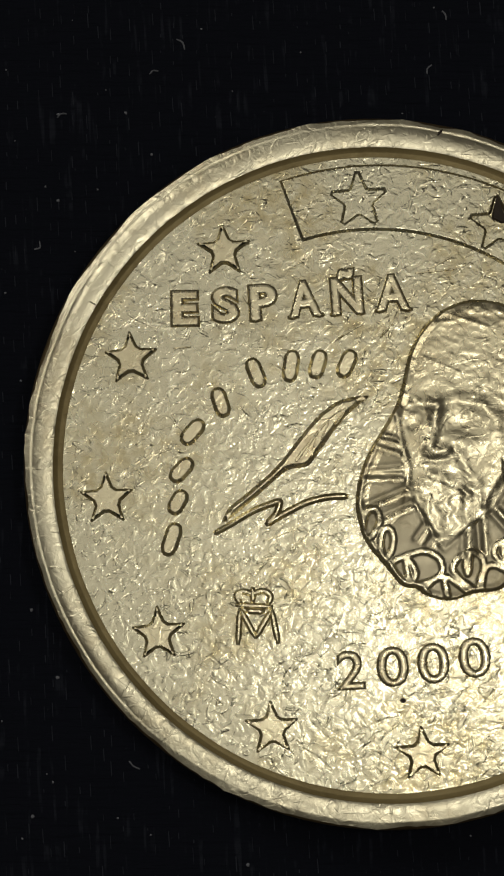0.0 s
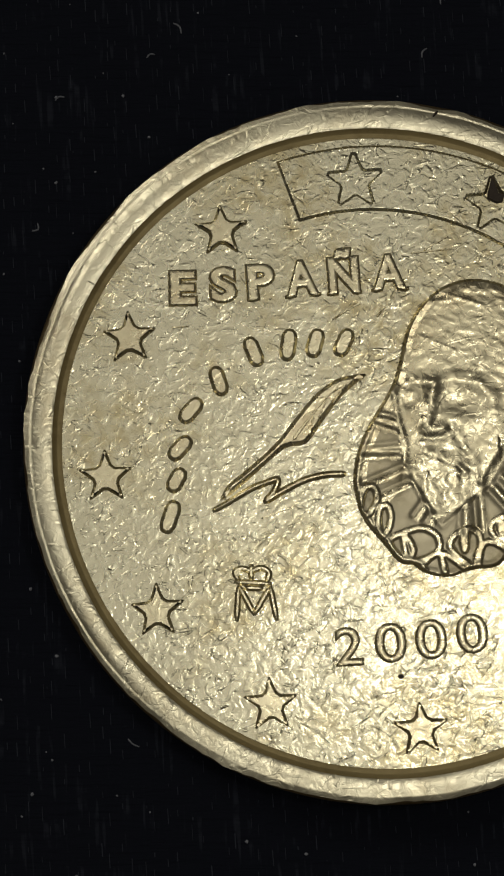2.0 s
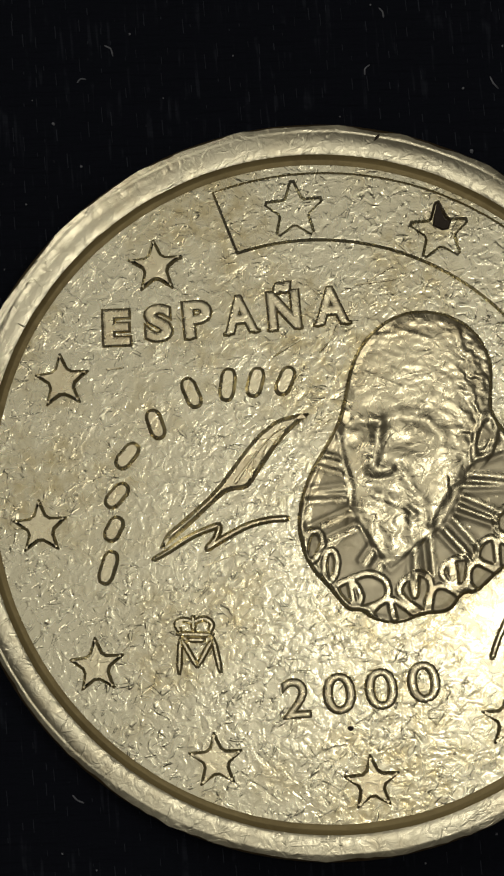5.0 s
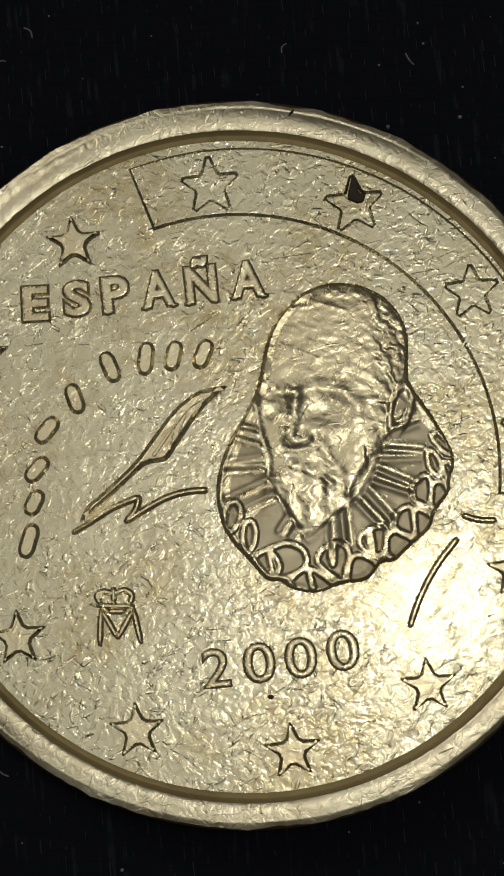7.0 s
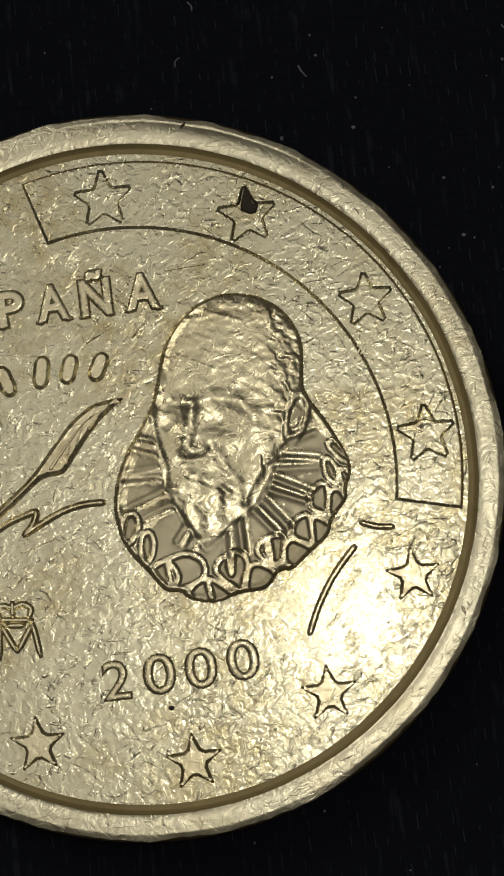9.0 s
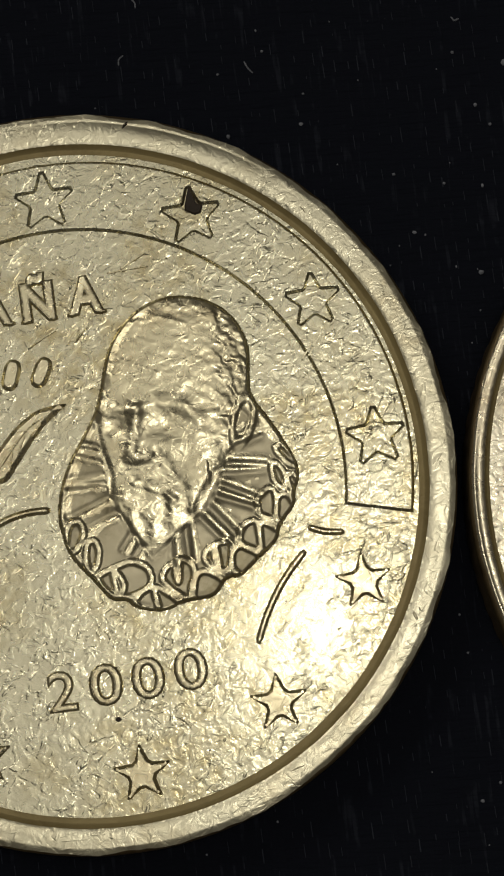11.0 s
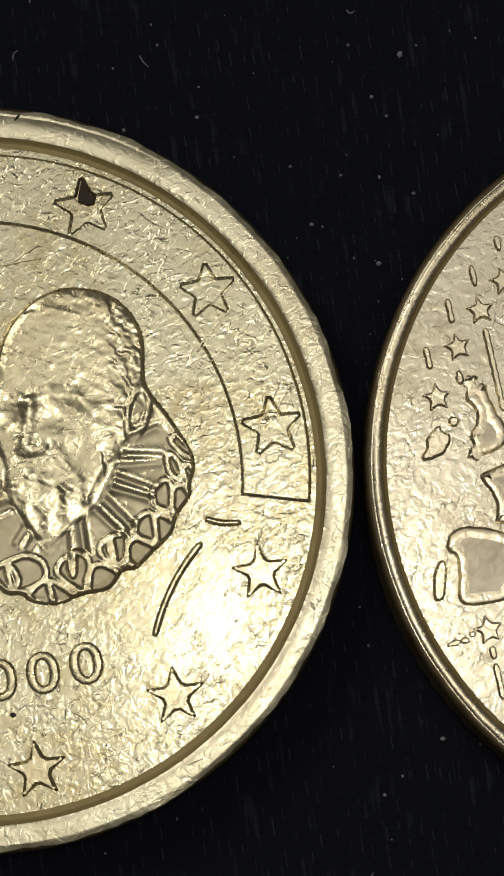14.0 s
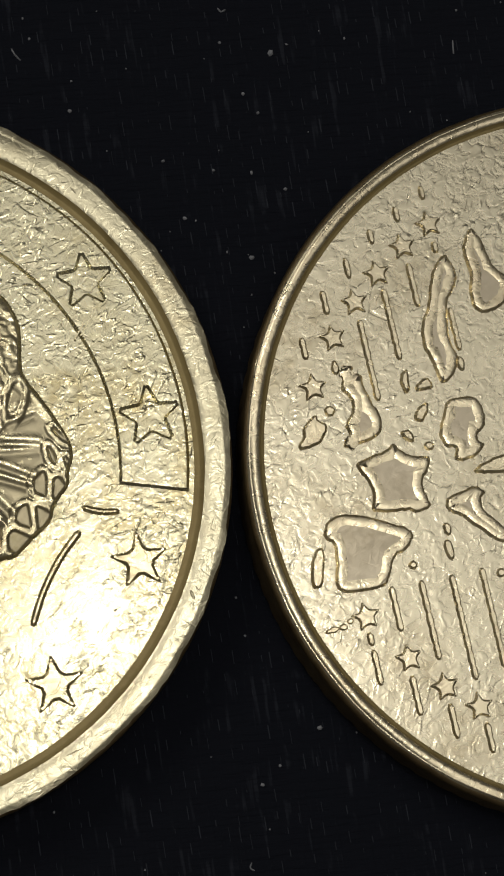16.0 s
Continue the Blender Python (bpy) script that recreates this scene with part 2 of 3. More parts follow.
def blank(parent, field_material, rim_material, profile, seed, offset, r_edge, shift=(0.0, 0.0), oval=0.0):
    """profile: the radii of the rim's inner top, of the foot of its inner wall and of its outer top, and the field's height."""
    r_top, r_foot, r_out, z_field = profile
    segs = 288

    def ring(r, z, wear, drift):
        out = []
        for k in range(segs):
            a = 2 * math.pi * k / segs
            q = r * (1 + oval * math.cos(2 * a + math.pi / 2)) + wear * (noise.noise((math.cos(a) * 7 + seed, math.sin(a) * 7, r)) + 0.7 * noise.noise((math.cos(a) * 26, math.sin(a) * 26 + seed, r)))
            h = z + wear * 0.15 * noise.noise((math.cos(a) * 12, math.sin(a) * 12, seed + r))
            out.append((q * math.cos(a) + offset[0] * drift + shift[0], q * math.sin(a) + offset[1] * drift + shift[1], h))
        return out

    def skin(name, rings, material, label="", cap=False):
        verts, faces = [], []
        for one in rings:
            verts += one
        for j in range(len(rings) - 1):
            a, b = j * segs, (j + 1) * segs
            faces += [(a + k, a + (k + 1) % segs, b + (k + 1) % segs, b + k) for k in range(segs)]
        if cap:
            n = len(verts)
            verts.append((0, 0, rings[-1][0][2]))
            a = (len(rings) - 1) * segs
            faces += [(a + k, a + (k + 1) % segs, n) for k in range(segs)]
        return mesh_of(name, verts, faces, material, parent, label)

    foot = ring(r_foot, z_field, 0.008, 1)
    field = [foot]
    for j in range(1, 40):
        r = r_foot * (1 - j / 40)
        one = []
        for k in range(segs):
            a = 2 * math.pi * k / segs
            r_here = r * (1 + oval * math.cos(2 * a + math.pi / 2))
            x, y = r_here * math.cos(a) + offset[0] + shift[0], r_here * math.sin(a) + offset[1] + shift[1]
            one.append((x, y, z_field + 0.010 * noise.noise((x * 0.35 + seed, y * 0.35, 1)) + 0.003 * noise.noise((x * 1.3, y * 1.3, seed))))
        field.append(one)
    skin("field", field, field_material, cap=True)
    inner = ring(r_top, 2.335, 0.012, 1)
    outer = ring(r_out, 2.31, 0.11 * (r_out - r_top), 0)
    span = r_out - r_top

    def groove(r, depth):
        """A worn line round the rim, deepest along one side."""
        out = []
        for k, (x, y, z) in enumerate(ring(r, 2.372, 0.012, 0.15)):
            a = 2 * math.pi * k / segs
            out.append((x, y, z - depth * max(0.0, math.cos(a - 2.5)) ** 0.5 * max(0.0, 0.6 + noise.noise((a * 2, seed, 5)))))
        return out

    skin("rim", [outer, ring(r_out - 0.13 * span, 2.350, 0.05 * span, 0.05), ring(r_out - 0.20 * span, 2.366, 0.02, 0.1), groove(r_out - 0.235 * span, 0.055), ring(r_out - 0.27 * span, 2.372, 0.02, 0.2), ring(r_out - 0.6 * span, 2.376, 0.02, 0.6), ring(r_top + 0.10 * span, 2.370, 0.015, 0.9), inner], rim_material, "worn and nicked raised rim")
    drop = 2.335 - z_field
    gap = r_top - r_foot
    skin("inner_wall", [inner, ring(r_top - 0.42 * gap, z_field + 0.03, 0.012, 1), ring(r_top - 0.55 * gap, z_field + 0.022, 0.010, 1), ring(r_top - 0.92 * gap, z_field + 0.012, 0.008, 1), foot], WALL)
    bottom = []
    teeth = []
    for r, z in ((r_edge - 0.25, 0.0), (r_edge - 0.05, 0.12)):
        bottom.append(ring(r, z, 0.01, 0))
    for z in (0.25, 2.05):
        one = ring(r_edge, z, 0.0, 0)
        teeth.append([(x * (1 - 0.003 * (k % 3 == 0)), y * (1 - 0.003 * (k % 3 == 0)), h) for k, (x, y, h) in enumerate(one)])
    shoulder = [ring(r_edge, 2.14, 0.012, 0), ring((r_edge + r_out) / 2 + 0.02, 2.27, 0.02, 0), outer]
    skin("edge", bottom + teeth + shoulder, EDGE, "finely ridged brown edge, shade put into its colour")


def letters(text, centre, height, width, turn, material, parent, z, label, raise_by=0.125, bold=0.05, feet=(), wall=0.135):
    """One letter from the built-in font, fitted to its box, with slab feet where the lettering has them."""
    data = bpy.data.curves.new("letter", "FONT")
    data.body, data.size, data.extrude, data.bevel_depth, data.bevel_resolution, data.offset, data.resolution_u = text, 1.6, 0.0, wall, 3, bold - 0.05, 4
    ob = new("letter", data)
    bpy.context.view_layer.update()
    me = bpy.data.meshes.new_from_object(ob.evaluated_get(bpy.context.evaluated_depsgraph_get()))
    bpy.data.objects.remove(ob)
    co = np.empty(len(me.vertices) * 3)
    me.vertices.foreach_get("co", co)
    co = co.reshape(-1, 3)
    lo, hi = co.min(0), co.max(0)
    co -= (lo + hi) / 2
    co[:, 0] *= width / (hi[0] - lo[0])
    co[:, 1] *= height / (hi[1] - lo[1])
    co[:, 2] = z + co[:, 2] / ((hi[2] - lo[2]) / 2) * raise_by
    verts = [tuple(p) for p in co.tolist()]
    faces = [tuple(p.vertices) for p in me.polygons]
    bpy.data.meshes.remove(me)
    for k, (x, y, w) in enumerate(feet):
        v, f = relief_data([bar((x * width - w * width / 2, y * height), (x * width + w * width / 2, y * height), 0.22)], (raise_by - 0.012) / 1.3 - 0.003 * k, 0.05, z)
        n = len(verts)
        verts += v
        faces += [tuple(i + n for i in g) for g in f]
    c, s = math.cos(radians(turn)), math.sin(radians(turn))
    verts = [(centre[0] + x * c - y * s, centre[1] + x * s + y * c, h) for x, y, h in verts]
    return mesh_of("letter", verts, faces, material, parent, label, smooth=False)


# ---- the coin that shows its national side ----
rng = random.Random(4)
coin = tagged(new("coin"), "worn brass-coloured coin, portrait side up, on black cloth", "coin", "coins on the cloth")
ZF = 2.17
blank(coin, FIELD, RIM, (11.29, 10.96, 12.19, ZF), 3.0, (0.04, -0.08), 12.26, (0.06, -0.06), 0.008)

# stars stand on a ring, all upright; four of them are sunk into the band
RING = (0.20, -0.24, 9.53)
OFF = {0: (0.06, -0.11), 1: (0.08, -0.04), 2: (0.08, -0.01), 3: (0.08, 0.03), 5: (-0.08, 0.02), 6: (-0.07, 0.04), 7: (-0.03, 0.05), 9: (0.22, -0.06), 10: (0.17, 0.15), 11: (0.08, 0.04)}


def star_place(k):
    a, (dx, dy) = radians(5.8 + 30 * k), OFF.get(k, (0, 0))
    return RING[0] + RING[2] * math.cos(a) + dx, RING[1] + RING[2] * math.sin(a) + dy


for k in range(4, 12):
    relief("star", [rounded(worn(star_loop(*star_place(k), 1.03, 3), 0.025, rng), 1, 0.12)], 0.135, 0.064, ZF, RAISED, coin, "raised five-pointed star")

# the band: a plate along the rim with four star-shaped hollows
outer_arc, inner_arc = [], []
for k in range(41):
    u = k / 40
    a = radians(109.3 + (-9.4 - 109.3) * u)
    outer_arc.append((0.12 + 10.80 * math.cos(a), -0.22 + 10.80 * math.sin(a)))
    a = radians(107.5 + (-7.4 - 107.5) * u)
    inner_arc.append((-0.05 + 8.66 * math.cos(a), -0.45 + 8.66 * math.sin(a)))
holes = [star_loop(*star_place(k), 0.95 if k == 1 else 1.02, 3) for k in range(4)]
relief("band", [outer_arc + inner_arc[::-1]] + [rounded(worn(h, 0.02, rng), 1, 0.12) for h in holes], 0.095, 0.058, ZF, FIELD, coin, "flat raised band with four sunken stars")
x, y = star_place(2)
relief("grime", [[(x - 0.05, y + 1.02), (x + 0.20, y + 0.42), (x + 0.40, y + 0.36), (x + 0.30, y + 0.08), (x + 0.10, y + 0.04), (x - 0.22, y + 0.20), (x - 0.20, y + 0.45)]], 0.072, 0.03, ZF, GRIME, coin, "dark grime in the tip of one star")

# country name, letter by letter
COUNTRY = (
    ("E", (-6.71, 5.45), 1.22, 0.86, 1, ()),
    ("S", (-5.31, 5.57), 1.24, 0.86, 2, ()),
    ("P", (-4.00, 5.67), 1.24, 0.88, 4, ((-0.30, -0.45, 0.30),)),
    ("A", (-2.58, 5.80), 1.26, 1.02, 5, ((-0.38, -0.45, 0.20), (0.38, -0.45, 0.22))),
    ("Ñ", (-1.12, 6.05), 1.58, 0.98, 4, ((-0.40, -0.45, 0.20), (0.38, -0.45, 0.18))),
    ("A", (0.47, 6.02), 1.26, 1.06, 3, ((-0.38, -0.45, 0.20), (0.38, -0.45, 0.22))),
)
for text, at, h, w, turn, feet in COUNTRY:
    letters(text, at, h * 1.08, w * 1.2, turn, RAISED, coin, ZF, "raised capital letter", feet=feet)
YEAR = (("2", (-1.04, -6.98), 1.26, 0.94, 3), ("0", (0.38, -6.86), 1.30, 1.08, 3), ("0", (1.76, -6.74), 1.30, 1.08, 4), ("0", (3.16, -6.55), 1.30, 1.08, 5))
for text, at, h, w, turn in YEAR:
    letters(text, at, h * 1.07, w * 1.04, turn, RAISED, coin, ZF, "raised figure of the year", raise_by=0.13, bold=0.0, wall=0.10)

# a line of script that stays plain: one slanting bar for each letter, along a curve
SCRIPT = ((-7.13, -2.55, 1.15, 72), (-6.92, -1.28, 0.82, 62), (-6.80, -0.17, 0.95, 48), (-6.43, 1.14, 0.98, 50), (-5.47, 2.17, 1.0, 108), (-4.26, 3.20, 1.05, 112), (-3.05, 3.44, 1.1, 82), (-2.12, 3.50, 0.98, 74), (-1.12, 3.52, 0.98, 66))
for x, y, size, turn in SCRIPT:
    c, s = math.cos(radians(turn)) * size * 0.40, math.sin(radians(turn)) * size * 0.40
    relief("bar", [rounded(stroke([(x - c, y - s), (x, y), (x + c, y + s)], 0.58, steps=3), 2)], 0.11, 0.075, ZF, RAISED, coin, "raised slanting bar of a worn script line")

# quill: feather and its written line
feather = pairs("-0.28,2.43 -0.8,2.40 -1.44,2.25 -2.1,1.75 -2.60,1.17 -3.57,-0.10 -4.72,-1.09 -5.19,-1.44 -5.45,-1.99 -5.2,-1.9 -4.35,-1.19 -3.55,-0.45 -3.11,-0.12 -2.49,-0.07 -2.25,0.2 -2.07,0.49 -1.28,1.59 -0.6,2.2")
relief("feather", [rounded(feather, 1, 0.2)], 0.11, 0.10, ZF, RAISED, coin, "raised quill feather")
relief("barb", [stroke(pairs("-0.9,2.12 -1.7,1.62 -2.5,0.65 -2.9,0.12"), 0.20, (0.7, 1.3))], 0.135, 0.05, ZF, RAISED, coin)
for p in ("-1.2,1.85 -1.55,1.35", "-1.75,1.5 -2.05,0.8", "-2.2,0.95 -2.35,0.25"):
    relief("barb", [stroke(pairs(p), 0.16)], 0.13, 0.04, ZF, RAISED, coin)
relief("written_line", [stroke(pairs("-5.65,-2.33 -5.12,-2.04 -4.3,-1.55 -3.42,-1.22"), 0.25, (0.8, 1.0))], 0.10, 0.06, ZF, RAISED, coin)
relief("written_line", [stroke(pairs("-3.42,-1.24 -3.55,-1.65 -3.85,-2.0"), 0.25)], 0.094, 0.06, ZF, RAISED, coin)
relief("written_line", [stroke(pairs("-3.88,-2.02 -3.2,-1.62 -2.49,-1.27 -1.8,-1.10 -1.15,-1.07"), 0.25)], 0.097, 0.06, ZF, RAISED, coin)
relief("written_line", [stroke(pairs("7.36,-2.24 7.85,-2.40 8.42,-2.44"), 0.23)], 0.09, 0.055, ZF, RAISED, coin)
relief("written_line", [stroke(pairs("7.11,-3.02 6.6,-3.6 6.11,-4.31 5.7,-5.1 5.42,-5.84"), 0.24)], 0.09, 0.055, ZF, RAISED, coin)

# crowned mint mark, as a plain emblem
emblem = tagged(new("emblem"), "small raised crowned emblem")
emblem.parent = coin
for name, p in (("upright", "-4.86,-6.08 -4.80,-4.95"), ("diagonal", "-4.78,-4.92 -4.27,-5.86"), ("diagonal", "-4.25,-5.86 -3.74,-4.97"), ("upright", "-3.72,-4.95 -3.50,-6.05"), ("crown_base", "-4.90,-4.78 -3.72,-4.84"), ("crown_arch", "-4.80,-4.70 -4.92,-4.44 -4.68,-4.32 -4.36,-4.42"), ("crown_arch", "-4.36,-4.42 -4.02,-4.30 -3.76,-4.46 -3.82,-4.72"), ("crown_arch", "-4.36,-4.66 -4.36,-4.22"), ("crossbar", "-4.55,-4.98 -4.0,-5.0")):
    relief(name, [stroke(pairs(p), 0.23, steps=4)], 0.085 + rng.uniform(0, 0.02), 0.05, ZF, RAISED, emblem)


# portrait: one plain carved shape
def portrait():
    outline = pairs("3.37,5.81 4.12,5.73 4.77,5.46 5.31,5.01 5.66,4.43 5.80,3.86 5.78,3.10 5.70,2.35 6.45,1.28 7.12,0.03 7.20,-0.52 6.95,-1.07 7.00,-1.44 6.41,-2.08 6.31,-2.63 5.62,-3.15 5.00,-3.75 4.55,-3.68 4.14,-4.34 3.22,-4.36 2.38,-4.70 1.46,-4.48 1.20,-4.19 0.73,-4.23 0.17,-3.50 -0.60,-2.64 -0.88,-1.52 -0.85,-0.96 -0.70,-0.22 -0.38,0.52 0.01,1.16 0.51,1.98 0.71,2.55 0.87,3.30 1.05,4.04 1.46,4.79 2.14,5.42 2.81,5.72")
    face = pairs("5.44,2.3 4.9,0.31 4.10,-0.77 3.75,-1.55 2.11,-2.78 1.45,-1.75 1.0,-1.04 0.80,-0.09 0.62,1.41 0.40,2.17 0.5,3.8 1.2,5.3 3.3,6.3 5.4,5.6 6.2,3.8 6.0,2.6")
    outline, face = rounded(outline, 2), rounded(face, 2)
    step = 0.04
    xs, ys = np.arange(-1.15, 7.45, step), np.arange(-4.95, 6.05, step)
    gx, gy = np.meshgrid(xs, ys)

    def distance(loop):
        best, odd = np.full(gx.shape, 9.0), np.zeros(gx.shape, bool)
        for (ax, ay), (bx, by) in zip(loop, loop[1:] + loop[:1]):
            dx, dy = bx - ax, by - ay
            u = np.clip(((gx - ax) * dx + (gy - ay) * dy) / max(1e-9, dx * dx + dy * dy), 0, 1)
            best = np.minimum(best, np.hypot(gx - ax - u * dx, gy - ay - u * dy))
            if dy:
                odd ^= ((ay > gy) != (by > gy)) & (gx < (gy - ay) / dy * dx + ax)
        return np.where(odd, best, -best)

    def smooth(v, lo, hi):
        u = np.clip((v - lo) / (hi - lo), 0, 1)
        return u * u * (3 - 2 * u)

    def ridge(points, width):
        best = np.full(gx.shape, 9.0)
        for (ax, ay), (bx, by) in zip(points, points[1:]):
            dx, dy = bx - ax, by - ay
            u = np.clip(((gx - ax) * dx + (gy - ay) * dy) / (dx * dx + dy * dy), 0, 1)
            best = np.minimum(best, np.hypot(gx - ax - u * dx, gy - ay - u * dy))
        return np.exp(-(best / width) ** 2)

    rough = np.array([[noise.noise((x * 1.9, y * 2.6, 4)) + 0.7 * noise.noise((x * 4.0 + y, y * 5.5, 8)) for x in xs] for y in ys])
    d, f = distance(outline), distance(face)
    h = 0.15 * smooth(d, 0.0, 0.13)
    dome = np.clip(1 - ((gx - 3.2) / 3.5) ** 2 - ((gy - 2.0) / 4.9) ** 2, 0, 1)
    skin = smooth(f, -0.06, 0.30)
    h += 0.14 * dome * smooth(d, 0, 0.4) + skin * (0.025 + 0.013 * rough)
    # plain masses of brow, nose, cheek and beard, parted by hollows
    ground = h.copy()
    hollow = np.exp(-((gx - 2.85) / 0.72) ** 2 - ((gy - 1.45) / 0.45) ** 2) + 0.8 * np.exp(-((gx - 1.2) / 0.42) ** 2 - ((gy - 1.5) / 0.42) ** 2)
    h -= skin * 0.05 * hollow
    h += skin * (0.03 * ridge(pairs("0.85,2.0 1.3,2.1 1.9,2.05 2.6,2.25 3.5,2.05 4.0,1.6"), 0.24) + 0.05 * ridge(pairs("1.95,2.0 1.84,1.4 1.72,0.75"), 0.22) + 0.035 * ridge(pairs("1.6,0.5 1.9,0.42 2.25,0.5"), 0.2))
    h += skin * (0.035 * ridge(pairs("3.95,1.0 4.1,0.3 3.85,-0.6"), 0.5) + 0.015 * ridge(pairs("2.5,0.85 3.2,0.75"), 0.25))
    h -= skin * 0.022 * (ridge(pairs("1.45,0.2 1.9,0.12 2.3,0.2"), 0.12) + ridge(pairs("2.55,0.5 2.9,0.0 3.3,-0.6"), 0.2))
    whisker = np.sin(gx * 13 + gy * 5 + 2.0 * rough)
    h += skin * (0.022 + 0.006 * whisker) * (ridge(pairs("1.75,-0.38 1.30,-0.75 0.96,-1.35"), 0.18) + ridge(pairs("2.0,-0.38 2.61,-0.75 3.38,-1.23 3.8,-1.55"), 0.18))
    beard = skin * smooth(-0.7 - gy, 0.0, 0.4)
    h += beard * (0.011 * np.sin(gx * 9 + 1.5 * rough + (gy + 1.5) * (gx - 2.1) * 1.5) + 0.03 * ridge(pairs("1.17,-1.25 1.76,-2.15 2.16,-2.7 3.0,-2.1 3.7,-1.65"), 0.12))
    hair = skin * smooth(gx - 4.35, 0, 0.5) * smooth(gy - 0.6, 0, 0.5) + skin * smooth(gx - 3.9, 0, 0.3) * smooth(0.4 - gy, 0, 0.3)
    h += hair * 0.012 * np.sin(gx * 10 + gy * 5 + 3 * rough)
    h += skin * 0.01 * (ridge(pairs("1.6,4.9 2.6,5.0"), 0.07) + ridge(pairs("2.6,5.15 3.7,4.8"), 0.07) + ridge(pairs("1.5,3.7 2.7,3.2"), 0.07) + ridge(pairs("3.2,2.4 3.7,2.9"), 0.07))
    h -= 0.018 * ridge(pairs("4.92,0.4 4.68,-0.25 4.36,-0.93 3.9,-1.55 3.0,-2.25 2.18,-2.9 1.6,-2.1 1.1,-1.2 0.85,-1.35 1.0,-0.12 0.72,0.8 0.6,1.7"), 0.10) * smooth(d, 0, 0.2)
    h = ground + 1.7 * (h - ground)
    ear = np.abs(np.hypot((gx - 5.44 + (gy - 1.5) * -0.25) / 0.33, (gy - 1.45) / 0.80) - 1)
    h += (0.06 * np.exp(-(ear / 0.3) ** 4) + 0.025 * ridge(pairs("5.34,1.8 5.58,1.55 5.36,1.1"), 0.08)) * smooth(d, 0, 0.1)
    # pleated collar: folds that run outwards and a looped hem
    pleats = np.zeros(gx.shape)
    collar = smooth(-f, 0.0, 0.10) * smooth(d, 0.02, 0.1)
    for k, a in enumerate((24, 12, 1, -10, -21, -33, -47, -62, -80, -98, -114, -130, -147, -163, -172, 178, 168, 158)):
        b, e = radians(a), radians(a + (4 if k % 2 else -3))
        reach = 3.75 if math.cos(b) < -0.7 else 3.1
        line = [(3.0 + 1.7 * math.cos(b), 0.0 + 1.9 * math.sin(b)), (3.0 + reach * math.cos(e), 0.0 + reach * math.sin(e))]
        h -= collar * (0.034 + 0.012 * (k % 3)) * ridge(line, 0.12)
        line = [(p[0] - 0.22 * math.sin(b), p[1] + 0.22 * math.cos(b)) for p in line]
        crest = ridge(line, 0.13)
        pleats = np.maximum(pleats, crest)
        h += collar * 0.035 * crest
    hem, cells = np.zeros(gx.shape), np.zeros(gx.shape, bool)
    FOLDS = (
        "0.05,-2.22 0.33,-2.15 0.45,-2.53 0.36,-2.98 0.14,-3.28 -0.03,-2.79 0.05,-2.22",
        "0.46,-3.27 0.92,-3.08 1.49,-2.91 2.00,-3.16 2.12,-3.57 1.97,-3.84 1.51,-4.05 0.93,-4.14 0.44,-3.72 0.34,-3.38",
        "1.44,-4.28 1.80,-3.89 2.20,-3.80 2.59,-4.04 3.08,-4.46 2.33,-4.66 1.71,-4.57 1.44,-4.28",
        "2.40,-3.58 2.56,-3.22 3.08,-2.95 3.44,-3.11 3.52,-3.51 3.33,-3.96 3.37,-4.40 2.70,-3.93 2.40,-3.58",
        "3.52,-3.51 3.86,-3.39 4.36,-3.66 4.50,-4.01 4.16,-4.36 3.65,-4.45 3.37,-4.36",
        "3.82,-3.01 3.94,-2.73 4.35,-2.52 4.75,-2.51 4.76,-3.00 4.60,-3.50 4.09,-3.37 3.82,-3.01",
        "4.73,-2.88 4.73,-3.45 5.10,-3.72 5.56,-3.54 5.72,-3.04 5.42,-2.85 5.03,-2.64 4.73,-2.88",
        "5.03,-2.64 5.05,-2.16 5.34,-1.91 5.63,-1.87 5.69,-2.24 5.72,-2.92",
        "5.70,-1.90 6.07,-2.05 6.43,-2.33 6.36,-2.72 6.04,-2.94 5.72,-3.04",
        "5.71,-1.67 5.68,-1.16 6.07,-0.83 6.29,-0.92 6.33,-1.36 6.25,-1.92 5.91,-1.79 5.71,-1.67",
        "6.34,-1.13 6.68,-1.05 6.93,-1.44 6.82,-1.95 6.53,-2.05 6.25,-1.92",
        "6.30,-0.67 6.21,-0.16 6.38,0.01 6.65,-0.35 6.69,-0.80 6.57,-0.91 6.30,-0.67",
        "6.71,-0.40 6.99,-0.47 7.20,-0.82 7.13,-1.16 6.80,-0.98 6.71,-0.40",
        "6.34,0.47 6.63,0.57 7.02,0.21 7.17,-0.20 6.83,-0.18 6.34,0.47",
        "-0.49,-1.52 -0.10,-1.53 -0.00,-1.99 -0.36,-2.55 -0.70,-2.42 -0.49,-1.52",
        "0.81,-3.10 1.08,-3.41 1.21,-3.76 0.97,-4.11",
        "2.14,-3.84 2.18,-4.20 2.28,-4.58",
        "3.03,-2.99 2.84,-3.31 2.96,-3.83",
        "4.24,-2.54 4.11,-2.97 4.34,-3.46",
    )
    for text in FOLDS:
        fold = pairs(text)
        soft = rounded(fold[:-1] if fold[0] == fold[-1] else fold, 1, 0.22)
        hem = np.maximum(hem, smooth(ridge(soft + soft[:1], 0.13), 0.30, 0.75))
        cells |= distance(soft) > 0.08
    h += collar * (0.055 * hem - 0.03 * cells * (1 - hem))
    h += 0.03 * np.exp(-((d - 0.17) / 0.09) ** 2) * collar
    z = np.where(d > 0, ZF + h, ZF - 0.05)
    near = d > -0.06
    index, verts, faces = -np.ones(gx.shape, int), [], []
